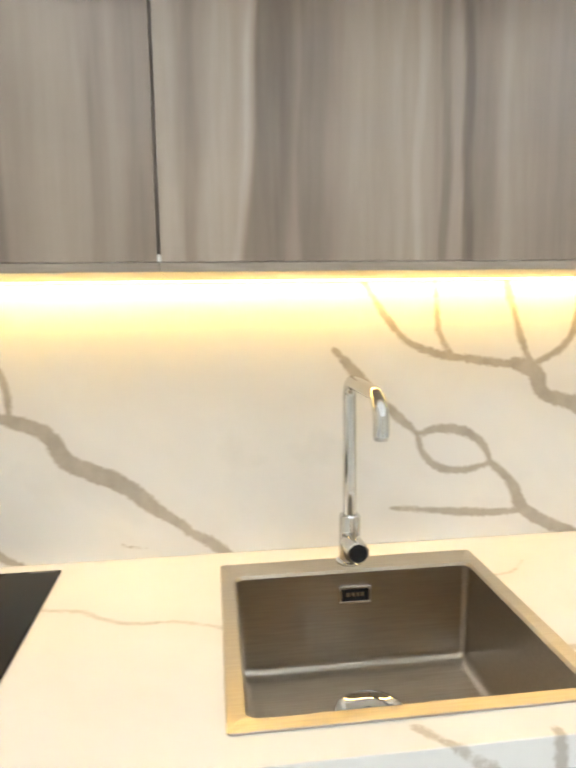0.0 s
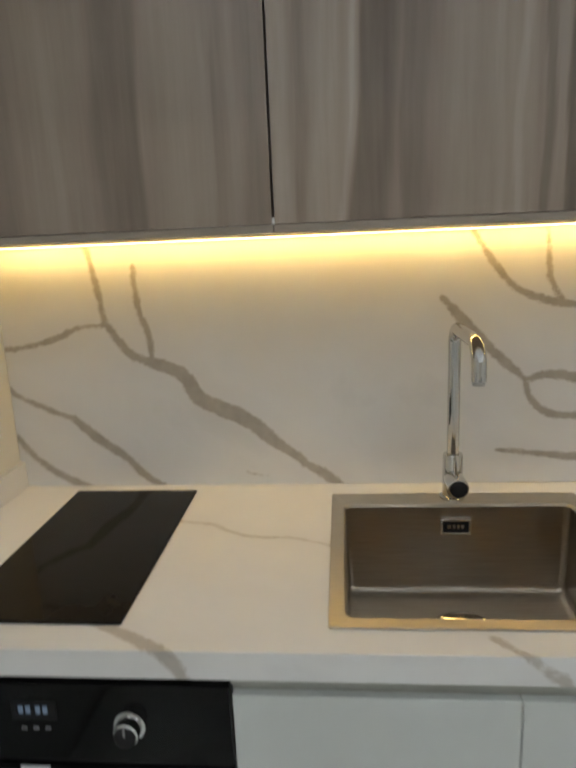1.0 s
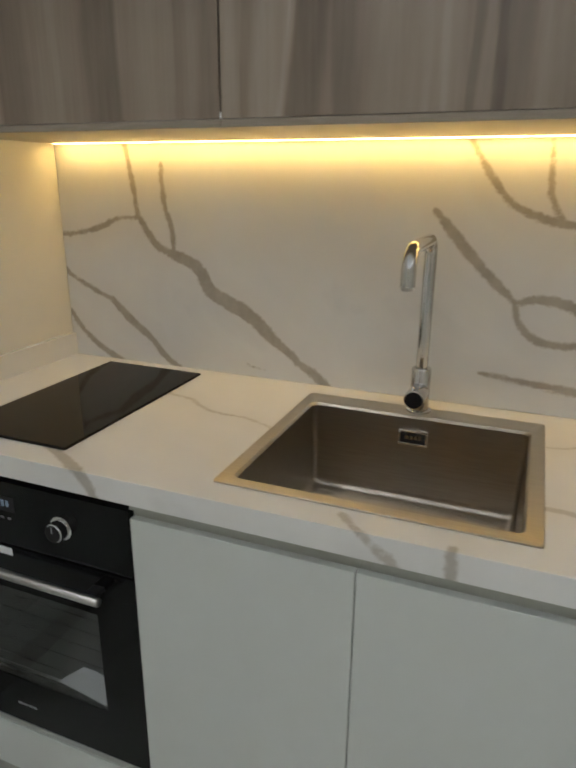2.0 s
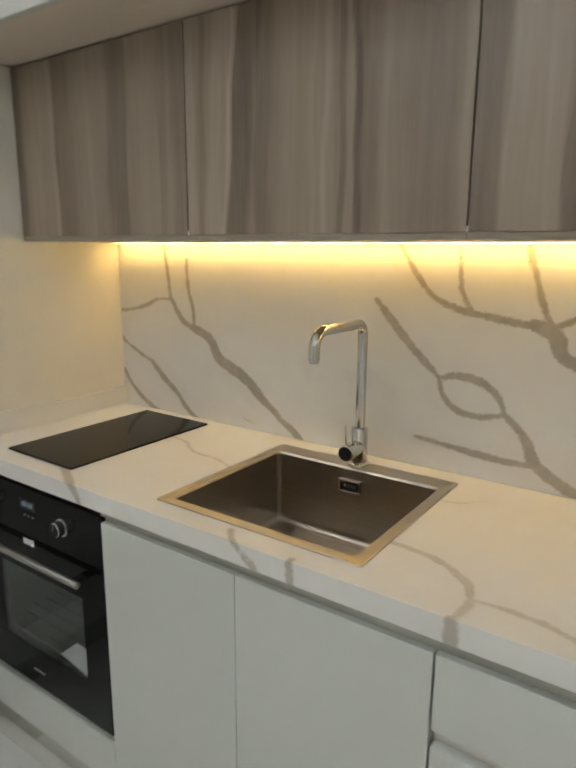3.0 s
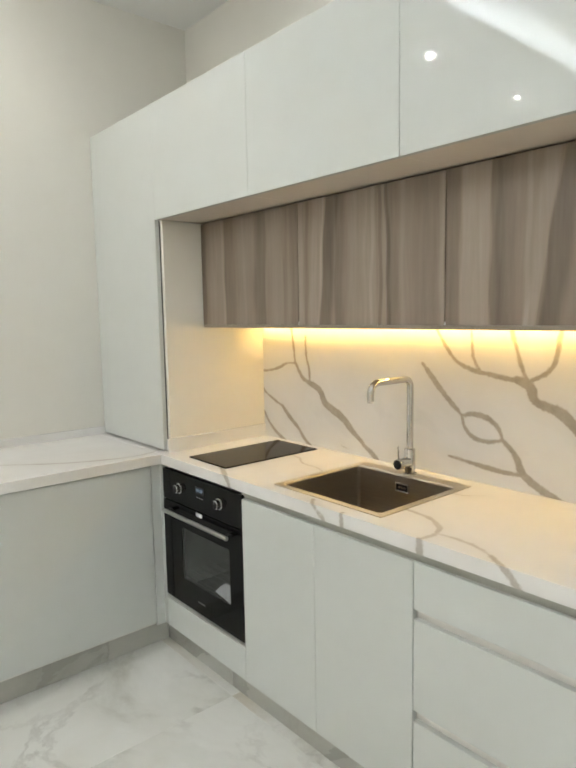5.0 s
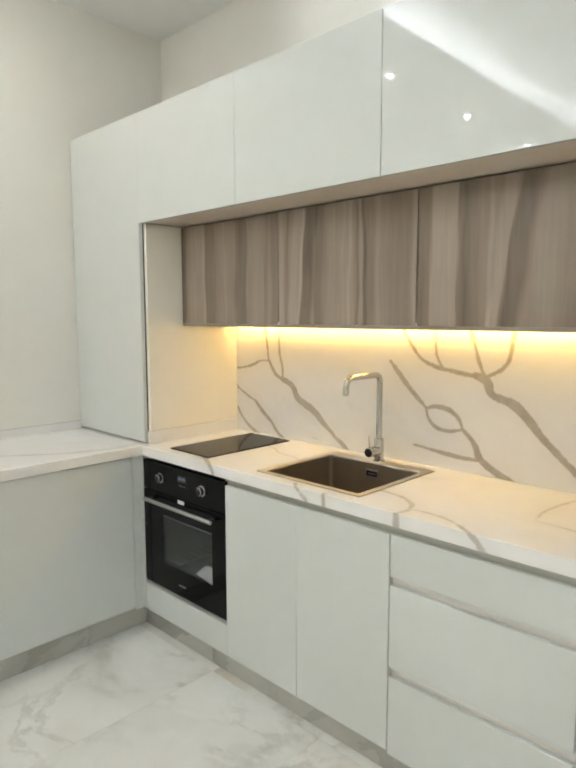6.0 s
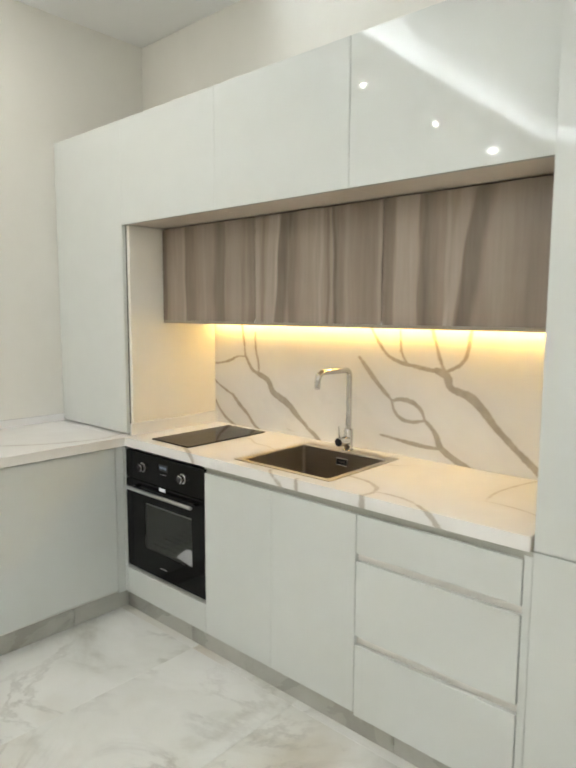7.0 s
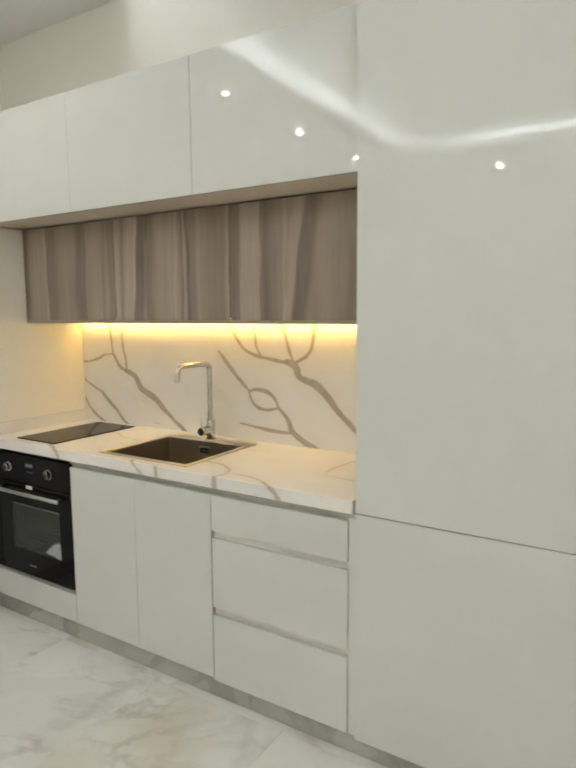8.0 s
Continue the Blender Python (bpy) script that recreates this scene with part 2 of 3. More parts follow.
def box(x0, x1, y0, y1, z0, z1, bevel=0.0, into=None):
    bm = into or bmesh.new()
    made = bmesh.ops.create_cube(bm, size=1.0, matrix=Matrix.LocRotScale(((x0 + x1) / 2, (y0 + y1) / 2, (z0 + z1) / 2), None, (x1 - x0, y1 - y0, z1 - z0)))
    if bevel:
        edges = {e for v in made["verts"] for e in v.link_edges}
        bmesh.ops.bevel(bm, geom=list(edges), offset=bevel, segments=2, affect="EDGES", profile=0.5)
    return bm


def cyl(p0, p1, r0, r1=None, segs=32, bevel=0.0):
    """A round bar from p0 to p1."""
    p0, p1 = Vector(p0), Vector(p1)
    d = p1 - p0
    bm = bmesh.new()
    m = Matrix.Translation((p0 + p1) / 2) @ d.to_track_quat("Z", "Y").to_matrix().to_4x4()
    bmesh.ops.create_cone(bm, cap_ends=True, segments=segs, radius1=r0, radius2=r0 if r1 is None else r1, depth=d.length, matrix=m)
    if bevel:
        rim = [e for e in bm.edges if any(len(f.verts) > 4 for f in e.link_faces)]
        bmesh.ops.bevel(bm, geom=rim, offset=bevel, segments=2, affect="EDGES", profile=0.5)
    return bm


def loft(loops, close_first=False, close_last=False, ring=True):
    """Skins loops of equal length with quads."""
    bm = bmesh.new()
    rows = [[bm.verts.new(p) for p in loop] for loop in loops]
    n = len(rows[0])
    for a, b in zip(rows, rows[1:]):
        for i in range(n if ring else n - 1):
            j = (i + 1) % n
            bm.faces.new((a[i], a[j], b[j], b[i]))
    if close_first:
        bm.faces.new(rows[0][::-1])
    if close_last:
        bm.faces.new(rows[-1])
    return bm


def lathe(at, profile, segs=40):
    """Turns (radius, height) pairs about the upright axis at a place."""
    x, y, z = at
    return loft([[(x + r * math.cos(2 * math.pi * i / segs), y + r * math.sin(2 * math.pi * i / segs), z + h) for i in range(segs)] for r, h in profile],
                True, True)


def turned(at, profile, segs=32):
    """Turns (radius, reach) pairs about the axis that points out of the cupboard fronts."""
    bm = lathe((0, 0, 0), profile, segs)
    bmesh.ops.transform(bm, matrix=pose(*at, 90), verts=bm.verts)
    return bm


def tube(points, r, segs=20):
    """A round pipe along points of one plane x = constant."""
    pts = [Vector(p) for p in points]
    loops = []
    for i, p in enumerate(pts):
        d = (pts[min(i + 1, len(pts) - 1)] - pts[max(i - 1, 0)]).normalized()
        side = Vector((1, 0, 0))
        up = d.cross(side)
        loops.append([p + r * (math.cos(2 * math.pi * k / segs) * side + math.sin(2 * math.pi * k / segs) * up) for k in range(segs)])
    return loft(loops, True, True)


def rounded(x0, x1, y0, y1, z, r, steps=6):
    """A rectangle with round corners, as a loop."""
    out = []
    for cx, cy, a0 in ((x1 - r, y1 - r, 0), (x0 + r, y1 - r, 90), (x0 + r, y0 + r, 180), (x1 - r, y0 + r, 270)):
        for k in range(steps + 1):
            a = radians(a0 + 90 * k / steps)
            out.append((cx + r * math.cos(a), cy + r * math.sin(a), z))
    return out


VEINS = {"wall": [], "top": []}


def vein(where, width, *points, ink=1.0):
    """A vein of the stone: a smooth line through points, its width in metres and how dark it is."""
    p = np.array(points, float)
    q = np.vstack([2 * p[0] - p[1], p, 2 * p[-1] - p[-2]])
    fine = []
    for a, b, c, d in zip(q, q[1:], q[2:], q[3:]):
        for t in (0.0, 0.2, 0.4, 0.6, 0.8):
            fine.append(0.5 * (2 * b + (c - a) * t + (2 * a - 5 * b + 4 * c - d) * t * t + (3 * b - a - 3 * c + d) * t ** 3))
    VEINS[where].append((width, np.array(fine + [p[-1]]), ink))


def vein_field(where, uv):
    """Distance of each place from the edge of the nearest vein, in metres, and that vein's darkness."""
    best, dark = np.full(len(uv), 0.2), np.zeros(len(uv))
    for width, pts, ink in VEINS[where]:
        n = len(pts) - 1
        for i, (a, b) in enumerate(zip(pts, pts[1:])):
            d = b - a
            t = np.clip(((uv - a) @ d) / (d @ d), 0, 1)
            taper = 0.75 + 0.4 * math.sin(math.pi * (i + 0.5) / n)
            away = np.linalg.norm(uv - a - t[:, None] * d, axis=1) - width / 2 * taper
            dark = np.where(away < best, ink, dark)
            best = np.minimum(best, away)
    return best, dark


def lines(a, b, step, *cuts):
    """Grid lines from a to b that also hit the cuts."""
    marks = sorted({a, b, *cuts})
    out = [a]
    for p, q in zip(marks, marks[1:]):
        n = max(1, round((q - p) / step))
        out += [p + (q - p) * (k + 1) / n for k in range(n)]
    return out


def slab(us, vs, inside, thick, place, field, layers=4):
    """A plate of grid cells, where inside(u, v) holds, with its edges; place(u, v, depth) lays it into the world."""
    verts, faces, index, uvs = [], [], {}, []

    def vert(i, j, k):
        if (i, j, k) not in index:
            index[i, j, k] = len(verts)
            depth = thick * k / layers
            verts.append(place(us[i], vs[j], depth))
            uvs.append((us[i], vs[j] - depth))
        return index[i, j, k]

    cells = {(i, j) for i in range(len(us) - 1) for j in range(len(vs) - 1) if inside((us[i] + us[i + 1]) / 2, (vs[j] + vs[j + 1]) / 2)}
    for i, j in cells:
        faces.append([vert(i, j, 0), vert(i + 1, j, 0), vert(i + 1, j + 1, 0), vert(i, j + 1, 0)])
        faces.append([vert(i, j + 1, layers), vert(i + 1, j + 1, layers), vert(i + 1, j, layers), vert(i, j, layers)])
        for (di, dj), (a, b) in {(0, -1): ((i, j), (i + 1, j)), (1, 0): ((i + 1, j), (i + 1, j + 1)), (0, 1): ((i + 1, j + 1), (i, j + 1)), (-1, 0): ((i, j + 1), (i, j))}.items():
            if (i + di, j + dj) not in cells:
                for k in range(layers):
                    faces.append([vert(*b, k), vert(*a, k), vert(*a, k + 1), vert(*b, k + 1)])
    me = bpy.data.meshes.new("slab")
    me.from_pydata(verts, [], faces)
    away, dark = vein_field(field, np.array(uvs))
    me.attributes.new("vein", "FLOAT", "POINT").data.foreach_set("value", away)
    me.attributes.new("ink", "FLOAT", "POINT").data.foreach_set("value", dark)
    me.materials.append(M_MARBLE)
    return me


# ---- the room ----
def wall(name, x0, x1, y0, y1, label, paint=M_WALL):
    return tagged(part(name, box(x0, x1, y0, y1, 0, TRAY + 0.1), paint), label, "wall", kind="structure")


wall("wall_back", XL - 0.15, XR + 0.15, YB, YB + 0.15, "cream painted kitchen wall behind the cupboards")
wall("wall_side", XL - 0.15, XL, YF, YB, "cream painted wall beside the corner cupboard")
# Unseen walls that close the room; their tints shape the bounced light.
wall("wall_far", XL - 0.15, XR + 0.15, YF - 0.15, YF, "unseen wall across the room, beige to tune its bounced light", M_BOUNCEBEIGE)
wall("wall_end", XR, XR + 0.15, YF, YB, "unseen wall closing the room's end, pale to bounce light", M_BOUNCEPALE)

ceil = box(XL, TX0, YF, YB, CEIL, CEIL + 0.012)
box(TX1, XR, YF, YB, CEIL, CEIL + 0.012, into=ceil)
box(TX0, TX1, YF, TY0, CEIL, CEIL + 0.012, into=ceil)
box(XL, XR, YF, YB, TRAY, TRAY + 0.1, into=ceil)
tagged(part("ceiling", ceil, M_CEIL), "white dropped ceiling with a lit recess", "ceiling", kind="structure")


def downlight(x, y):
    ob = thing("downlight", (x, y, CEIL), "white round recessed ceiling downlight, lit; unseen right-hand row is added", "light", "ceiling downlights")
    part("trim_ring", lathe((x, y, CEIL), [(0.046, 0.0), (0.044, -0.006), (0.023, -0.007), (0.020, -0.002)]), M_CEIL, ob, smooth=True)
    part("lens", lathe((x, y, CEIL), [(0.017, -0.003), (0.017, -0.008), (0.014, -0.012), (0.007, -0.0135)]), M_SPOT, ob, "glowing warm white lens")
    return ob


first = downlight(-0.03, -1.37)
# The four at x = 4.05 are unseen, added to brighten the return run.
for x, y in ((0.0, -2.48), (-0.05, -3.60), (-0.06, -4.71), (-0.08, -5.9), (1.10, -5.9), (2.28, -5.9), (3.45, -5.9), (4.05, -4.71), (4.05, -3.60), (4.05, -2.48), (4.05, -1.37)):
    copy_thing(first, pose(x, y, CEIL))

# ---- kitchen plan ----
FRONT, CTR, TOPZ, SLAB = -0.592, -0.599, 0.900, 0.045
UPF, UPB, UPT = -0.565, 1.925, 2.405       # white upper cupboards: front, underside, top
WOODF, WOODB, WOODT = -0.348, 1.455, 1.9195
RX = 2.0                                   # left side of the tall unit
LX = -0.020                                # face of the return run
LEND = -2.05
HX0, HX1, HY0, HY1 = 0.153, 0.431, -0.542, -0.043
SX0, SX1, SY0, SY1 = 0.736, 1.243, -0.546, -0.067
BX0, BX1, BY0, BY1 = 0.764, 1.215, -0.519, -0.128

# veins of the back panel (x, z)
vein("wall", 0.013, (0.205, 1.50), (0.216, 1.453), (0.231, 1.363), (0.241, 1.285))
vein("wall", 0.020, (0.241, 1.285), (0.29, 1.217), (0.33, 1.196))
vein("wall", 0.031, (0.33, 1.196), (0.385, 1.176), (0.415, 1.155), (0.440, 1.110), (0.490, 1.083), (0.544, 1.058), (0.580, 1.030), (0.609, 1.003), (0.674, 0.954))
vein("wall", 0.022, (0.674, 0.952), (0.722, 0.922), (0.765, 0.885))
vein("wall", 0.013, (0.316, 1.407), (0.32, 1.317), (0.337, 1.262), (0.341, 1.205))
vein("wall", 0.011, (0.0, 1.231), (0.034, 1.233), (0.115, 1.250), (0.179, 1.275), (0.240, 1.279))
vein("wall", 0.011, (0.0, 1.140), (0.019, 1.120), (0.097, 1.084), (0.143, 1.066))
vein("wall", 0.019, (0.143, 1.066), (0.201, 1.013), (0.260, 0.970), (0.302, 0.923), (0.352, 0.893))
vein("wall", 0.018, (0.0, 1.022), (0.043, 0.969), (0.097, 0.927), (0.172, 0.893))
vein("wall", 0.002, (0.541, 0.93), (0.56, 0.925), (0.59, 0.922))
vein("wall", 0.018, (0.978, 1.315), (1.065, 1.218), (1.154, 1.134))
vein("wall", 0.016, (1.154, 1.134), (1.20, 1.143), (1.25, 1.138), (1.297, 1.108), (1.318, 1.066))
vein("wall", 0.016, (1.154, 1.134), (1.165, 1.095), (1.20, 1.062), (1.25, 1.052), (1.318, 1.064))
vein("wall", 0.023, (1.318, 1.066), (1.368, 1.016), (1.395, 0.959), (1.465, 0.918), (1.535, 0.89))
vein("wall", 0.013, (1.10, 0.976), (1.211, 0.964), (1.312, 0.955), (1.395, 0.955))
vein("wall", 0.013, (1.04, 1.45), (1.072, 1.397), (1.127, 1.332), (1.201, 1.30), (1.281, 1.287), (1.368, 1.275), (1.406, 1.27))
vein("wall", 0.010, (1.186, 1.45), (1.191, 1.406), (1.199, 1.344), (1.225, 1.298))
vein("wall", 0.014, (1.34, 1.45), (1.35, 1.416), (1.381, 1.319), (1.405, 1.273))
vein("wall", 0.014, (1.512, 1.45), (1.506, 1.421), (1.484, 1.325), (1.405, 1.273))
vein("wall", 0.030, (1.406, 1.27), (1.430, 1.212), (1.51, 1.185), (1.565, 1.14), (1.62, 1.078), (1.70, 1.004))
vein("wall", 0.022, (1.70, 1.004), (1.79, 0.93), (1.84, 0.885))
vein("wall", 0.030, (1.365, 1.279), (1.405, 1.262), (1.428, 1.222))
# veins of the worktop (x, y); past the front edge they run down its face
vein("top", 0.011, (0.40, -0.18), (0.444, -0.197), (0.497, -0.208), (0.573, -0.257), (0.668, -0.268), (0.74, -0.297), ink=0.55)
vein("top", 0.022, (0.39, -0.535), (0.483, -0.585), (0.519, -0.613), (0.54, -0.66), ink=0.8)
vein("top", 0.014, (1.225, -0.425), (1.30, -0.432), (1.349, -0.445), (1.412, -0.49), (1.432, -0.548), (1.424, -0.61), ink=0.55)
vein("top", 0.022, (1.424, -0.60), (1.426, -0.66), ink=0.8)
vein("top", 0.010, (1.432, -0.53), (1.50, -0.528), (1.558, -0.537), (1.62, -0.565), ink=0.55)
vein("top", 0.018, (1.62, -0.565), (1.684, -0.613), (1.73, -0.66), ink=0.8)
vein("top", 0.015, (0.96, -0.56), (1.012, -0.612), (1.045, -0.635), (1.058, -0.66), ink=0.8)
vein("top", 0.010, (1.128, -0.59), (1.131, -0.66), ink=0.8)
vein("top", 0.008, (1.757, -0.371), (1.745, -0.247), (1.77, -0.10), (1.80, 0.0), ink=0.55)
vein("top", 0.007, (1.757, -0.371), (1.872, -0.381), (1.98, -0.42), ink=0.55)
vein("top", 0.004, (1.236, -0.184), (1.287, -0.170), (1.329, -0.126), ink=0.55)
vein("top", 0.014, (-0.25, -0.30), (-0.1, -0.52), (-0.04, -0.70), (-0.12, -0.95), (-0.30, -1.2), ink=0.55)


def worktop():
    us = lines(XL, RX - 0.009, 0.006, 0.0, 0.01, SX0 + 0.006, SX1 - 0.006)
    vs = lines(LEND, 0.0, 0.006, CTR, SY0 + 0.006, SY1 - 0.006)

    def main(u, v):
        return v > CTR and not (SX0 + 0.006 < u < SX1 - 0.006 and SY0 + 0.006 < v < SY1 - 0.006)

    ob = thing("worktop", (0.6, -0.3, TOPZ - SLAB), "white quartz worktop with grey-brown veins on the base cupboards", "worktop")
    for inside in (main, lambda u, v: v < CTR and u < 0.01):
        me = slab(us, vs, inside, SLAB, lambda u, v, d: (u - 0.6, v + 0.3, SLAB - d), "top")
        me.name = "worktop_slab"
        piece = new("worktop_slab", me)
        piece.parent = ob
        edge = piece.modifiers.new("soft_edge", "BEVEL")
        edge.width, edge.segments, edge.angle_limit = 0.0015, 2, radians(60)
    return ob


def backsplash():
    us = lines(0.0, RX - 0.002, 0.005)
    vs = lines(TOPZ + 0.0005, WOODB - 0.0005, 0.005)
    me = slab(us, vs, lambda u, v: True, 0.0146, lambda u, v, d: (u, d, v), "wall")
    me.name = "backsplash"
    return tagged(new("backsplash", me), "white marble-look splashback with branching grey-brown veins", "splashback")


worktop()
backsplash()
ups = slab(lines(-0.56, -0.002, 0.012), lines(TOPZ + 0.0005, 0.962, 0.012), lambda u, v: True, 0.012, lambda u, v, d: (0.012 - d, u, v), "wall")
ups.attributes["ink"].data.foreach_set("value", np.full(len(ups.vertices), 0.7))
ups.attributes["vein"].data.foreach_set("value", np.array([0.002 + abs((v.co.y + 0.48) * 0.7 - (v.co.z - 0.9)) for v in ups.vertices]))
tagged(new("upstand", ups), "low white quartz upstand against the side panel", "upstand")
low = slab(lines(LEND, UPF - 0.002, 0.03), lines(TOPZ + 0.0005, 0.940, 0.02), lambda u, v: True, 0.014, lambda u, v, d: (XL + 0.0145 - d, u, v), "wall")
low.attributes["ink"].data.foreach_set("value", np.zeros(len(low.vertices)))
tagged(new("upstand", low), "low white quartz upstand along the room's side wall", "upstand")

plinth = thing("plinth", (1.0, -0.56, 0), "grey marble-look skirting under the base cupboards", "plinth", kind="structure")
for x0, x1 in ((-0.0555, 0.46), (0.462, 1.55), (1.552, 2.76)):
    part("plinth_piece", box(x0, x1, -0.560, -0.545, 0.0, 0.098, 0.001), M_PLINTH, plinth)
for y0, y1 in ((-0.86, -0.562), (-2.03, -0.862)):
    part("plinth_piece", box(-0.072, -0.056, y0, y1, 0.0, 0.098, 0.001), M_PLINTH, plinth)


# ---- base cupboards ----
def base_unit(name, x0, x1, fronts, label, gap, category="cupboard"):
    """A base cupboard; fronts: (part name, x0, x1, z0, z1)."""
    ob = thing(name, ((x0 + x1) / 2, -0.3, 0.1), label, category, "base cupboards")
    body = box(x0 + 0.001, x0 + 0.018, FRONT + 0.020, -0.02, 0.1, 0.80)
    box(x1 - 0.018, x1 - 0.001, FRONT + 0.020, -0.02, 0.1, 0.80, into=body)
    box(x0 + 0.018, x1 - 0.018, FRONT + 0.045, -0.02, 0.1, 0.118, into=body)
    box(x0 + 0.018, x1 - 0.018, -0.03, -0.02, 0.118, 0.80, into=body)
    part("body", body, M_CARCASS, ob)
    for n, a, b, z0, z1 in fronts:
        part(n, box(a + gap, b - gap, FRONT, FRONT + 0.019, z0, z1, 0.0012), M_LACQUER, ob)
    return ob


base_unit("sink_cupboard", 0.600, 1.398, [("door", 0.600, 0.996, 0.100, 0.826), ("door", 0.996, 1.398, 0.100, 0.826)],
          "white gloss two-door cupboard under the sink", 0.0008)
drawers = base_unit("drawer_unit", 1.398, 1.975, [("drawer_front", 1.400, 1.972, 0.689, 0.826), ("drawer_front", 1.400, 1.972, 0.388, 0.660), ("drawer_front", 1.400, 1.972, 0.090, 0.356)],
                    "white gloss drawer unit with three handleless fronts", 0.0015)
for z in (0.6735, 0.371):
    part("grip_channel", box(1.402, 1.970, FRONT + 0.0195, FRONT + 0.03, z - 0.03, z + 0.03, 0.002), M_CARCASS, drawers, "recessed pale grip channel")

gola = thing("grip_rail", (1.2, FRONT, 0.84), "grey aluminium grip channel under the worktop edge", "rail")
part("channel", box(0.600, 1.998, FRONT + 0.014, FRONT + 0.024, 0.800, 0.8548), M_GOLA, gola)
part("lip", box(0.600, 1.998, FRONT + 0.002, FRONT + 0.024, 0.8425, 0.8545), M_GOLA, gola)

filler = thing("filler_panel", (1.987, FRONT, 0.1), "narrow white gloss filler beside the drawers", "panel")
part("panel", box(1.9735, 1.998, FRONT + 0.003, FRONT + 0.02, 0.09, 0.84, 0.001), M_LACQUER, filler)
corner = thing("corner_post", (0.0, FRONT, 0.1), "white gloss corner filler beside the oven", "panel")
part("panel", box(LX - 0.018, -0.003, FRONT, FRONT + 0.019, 0.100, 0.8545, 0.001), M_LACQUER, corner)
part("panel", box(LX - 0.018, LX, -0.635, FRONT - 0.001, 0.100, 0.8545, 0.001), M_LACQUER, corner)


# ---- oven ----
def oven():
    ob = thing("oven_cupboard", (0.3, -0.3, 0.1), "white gloss oven housing with a plain panel below the oven", "cupboard", "base cupboards")
    part("side", box(0.0, 0.0015, FRONT + 0.02, -0.02, 0.1, 0.84), M_CARCASS, ob)
    part("side", box(0.5985, 0.5998, FRONT + 0.02, -0.02, 0.1, 0.84), M_CARCASS, ob)
    part("panel", box(0.0, 0.5985, FRONT, FRONT + 0.019, 0.100, 0.233, 0.0012), M_LACQUER, ob)

    ov = thing("oven", (0.3, -0.35, 0.24), "black glass built-in electric oven with steel bar handle", "oven")
    f = FRONT + 0.002
    case = box(0.004, 0.020, f + 0.02, -0.06, 0.24, 0.83)
    box(0.575, 0.592, f + 0.02, -0.06, 0.24, 0.83, into=case)
    box(0.020, 0.575, f + 0.02, -0.06, 0.24, 0.262, into=case)
    box(0.020, 0.575, f + 0.02, -0.06, 0.68, 0.83, into=case)
    box(0.020, 0.575, -0.08, -0.06, 0.262, 0.68, into=case)
    part("casing", case, M_BLACK, ov)
    lining = box(0.0202, 0.0212, f + 0.022, -0.0815, 0.2635, 0.6785)
    box(0.5738, 0.5748, f + 0.022, -0.0815, 0.2635, 0.6785, into=lining)
    box(0.0212, 0.5738, f + 0.022, -0.0815, 0.2625, 0.2635, into=lining)
    box(0.0212, 0.5738, f + 0.022, -0.0815, 0.6785, 0.6795, into=lining)
    box(0.0212, 0.5738, -0.0825, -0.0815, 0.2635, 0.6785, into=lining)
    part("lining", lining, M_CAVITY, ov, "grey enamelled oven lining")
    panel = part("control_panel", box(0.0015, 0.596, f, f + 0.019, 0.703, 0.838, 0.0015), M_BLACKGLASS, ov)
    for kx in (0.144, 0.448):
        knob = part("knob", turned((kx, f, 0.771), [(0.023, 0.0), (0.0235, 0.003), (0.019, 0.004), (0.0185, 0.021), (0.0165, 0.023)]), M_CHROME, panel, "chrome ringed rotary knob", True)
        part("knob_cap", turned((kx, f, 0.771), [(0.0160, 0.0231), (0.0160, 0.0245), (0.015, 0.025)]), M_BLACKPL, knob)
        part("pointer", box(kx - 0.0015, kx + 0.0015, f - 0.0256, f - 0.0251, 0.773, 0.786), M_INK, knob)
    part("display", box(0.272, 0.340, f - 0.0008, f + 0.004, 0.777, 0.808, 0.0005), M_BLACKPL, panel)
    digits = box(0.283, 0.290, f - 0.0014, f - 0.0009, 0.787, 0.800)
    for x in (0.294, 0.309, 0.320):
        box(x, x + 0.007, f - 0.0014, f - 0.0009, 0.787, 0.800, into=digits)
    part("digits", digits, M_DISPLAY, panel, "pale blue display bars")
    for x in (0.288, 0.306, 0.324):
        part("button", box(x - 0.004, x + 0.004, f - 0.001, f + 0.003, 0.760, 0.764), M_INK, panel)

    wx0, wx1, wz0, wz1, dz0, dz1 = 0.150, 0.508, 0.370, 0.600, 0.2515, 0.6985
    def rect(x0, x1, z0, z1, y):
        return [(x0, y, z0), (x1, y, z0), (x1, y, z1), (x0, y, z1)]

    outer, hole = (0.0015, 0.596, dz0, dz1), (wx0, wx1, wz0, wz1)
    frame_bm = loft([rect(*outer, f), rect(*hole, f), rect(*hole, f + 0.019), rect(*outer, f + 0.019), rect(*outer, f)])
    bmesh.ops.remove_doubles(frame_bm, verts=frame_bm.verts, dist=1e-5)
    bmesh.ops.recalc_face_normals(frame_bm, faces=frame_bm.faces)
    door = part("door", frame_bm, M_BLACKGLASS, ov)
    pane = part("pane", box(wx0, wx1, f + 0.0005, f + 0.005, wz0, wz1), M_GLASS, door, "dark tinted oven window")
    pane.visible_shadow = False
    bar = part("handle", cyl((0.052, f - 0.036, 0.664), (0.546, f - 0.036, 0.664), 0.0085, bevel=0.002), M_ALU, door, "brushed steel bar handle", True)
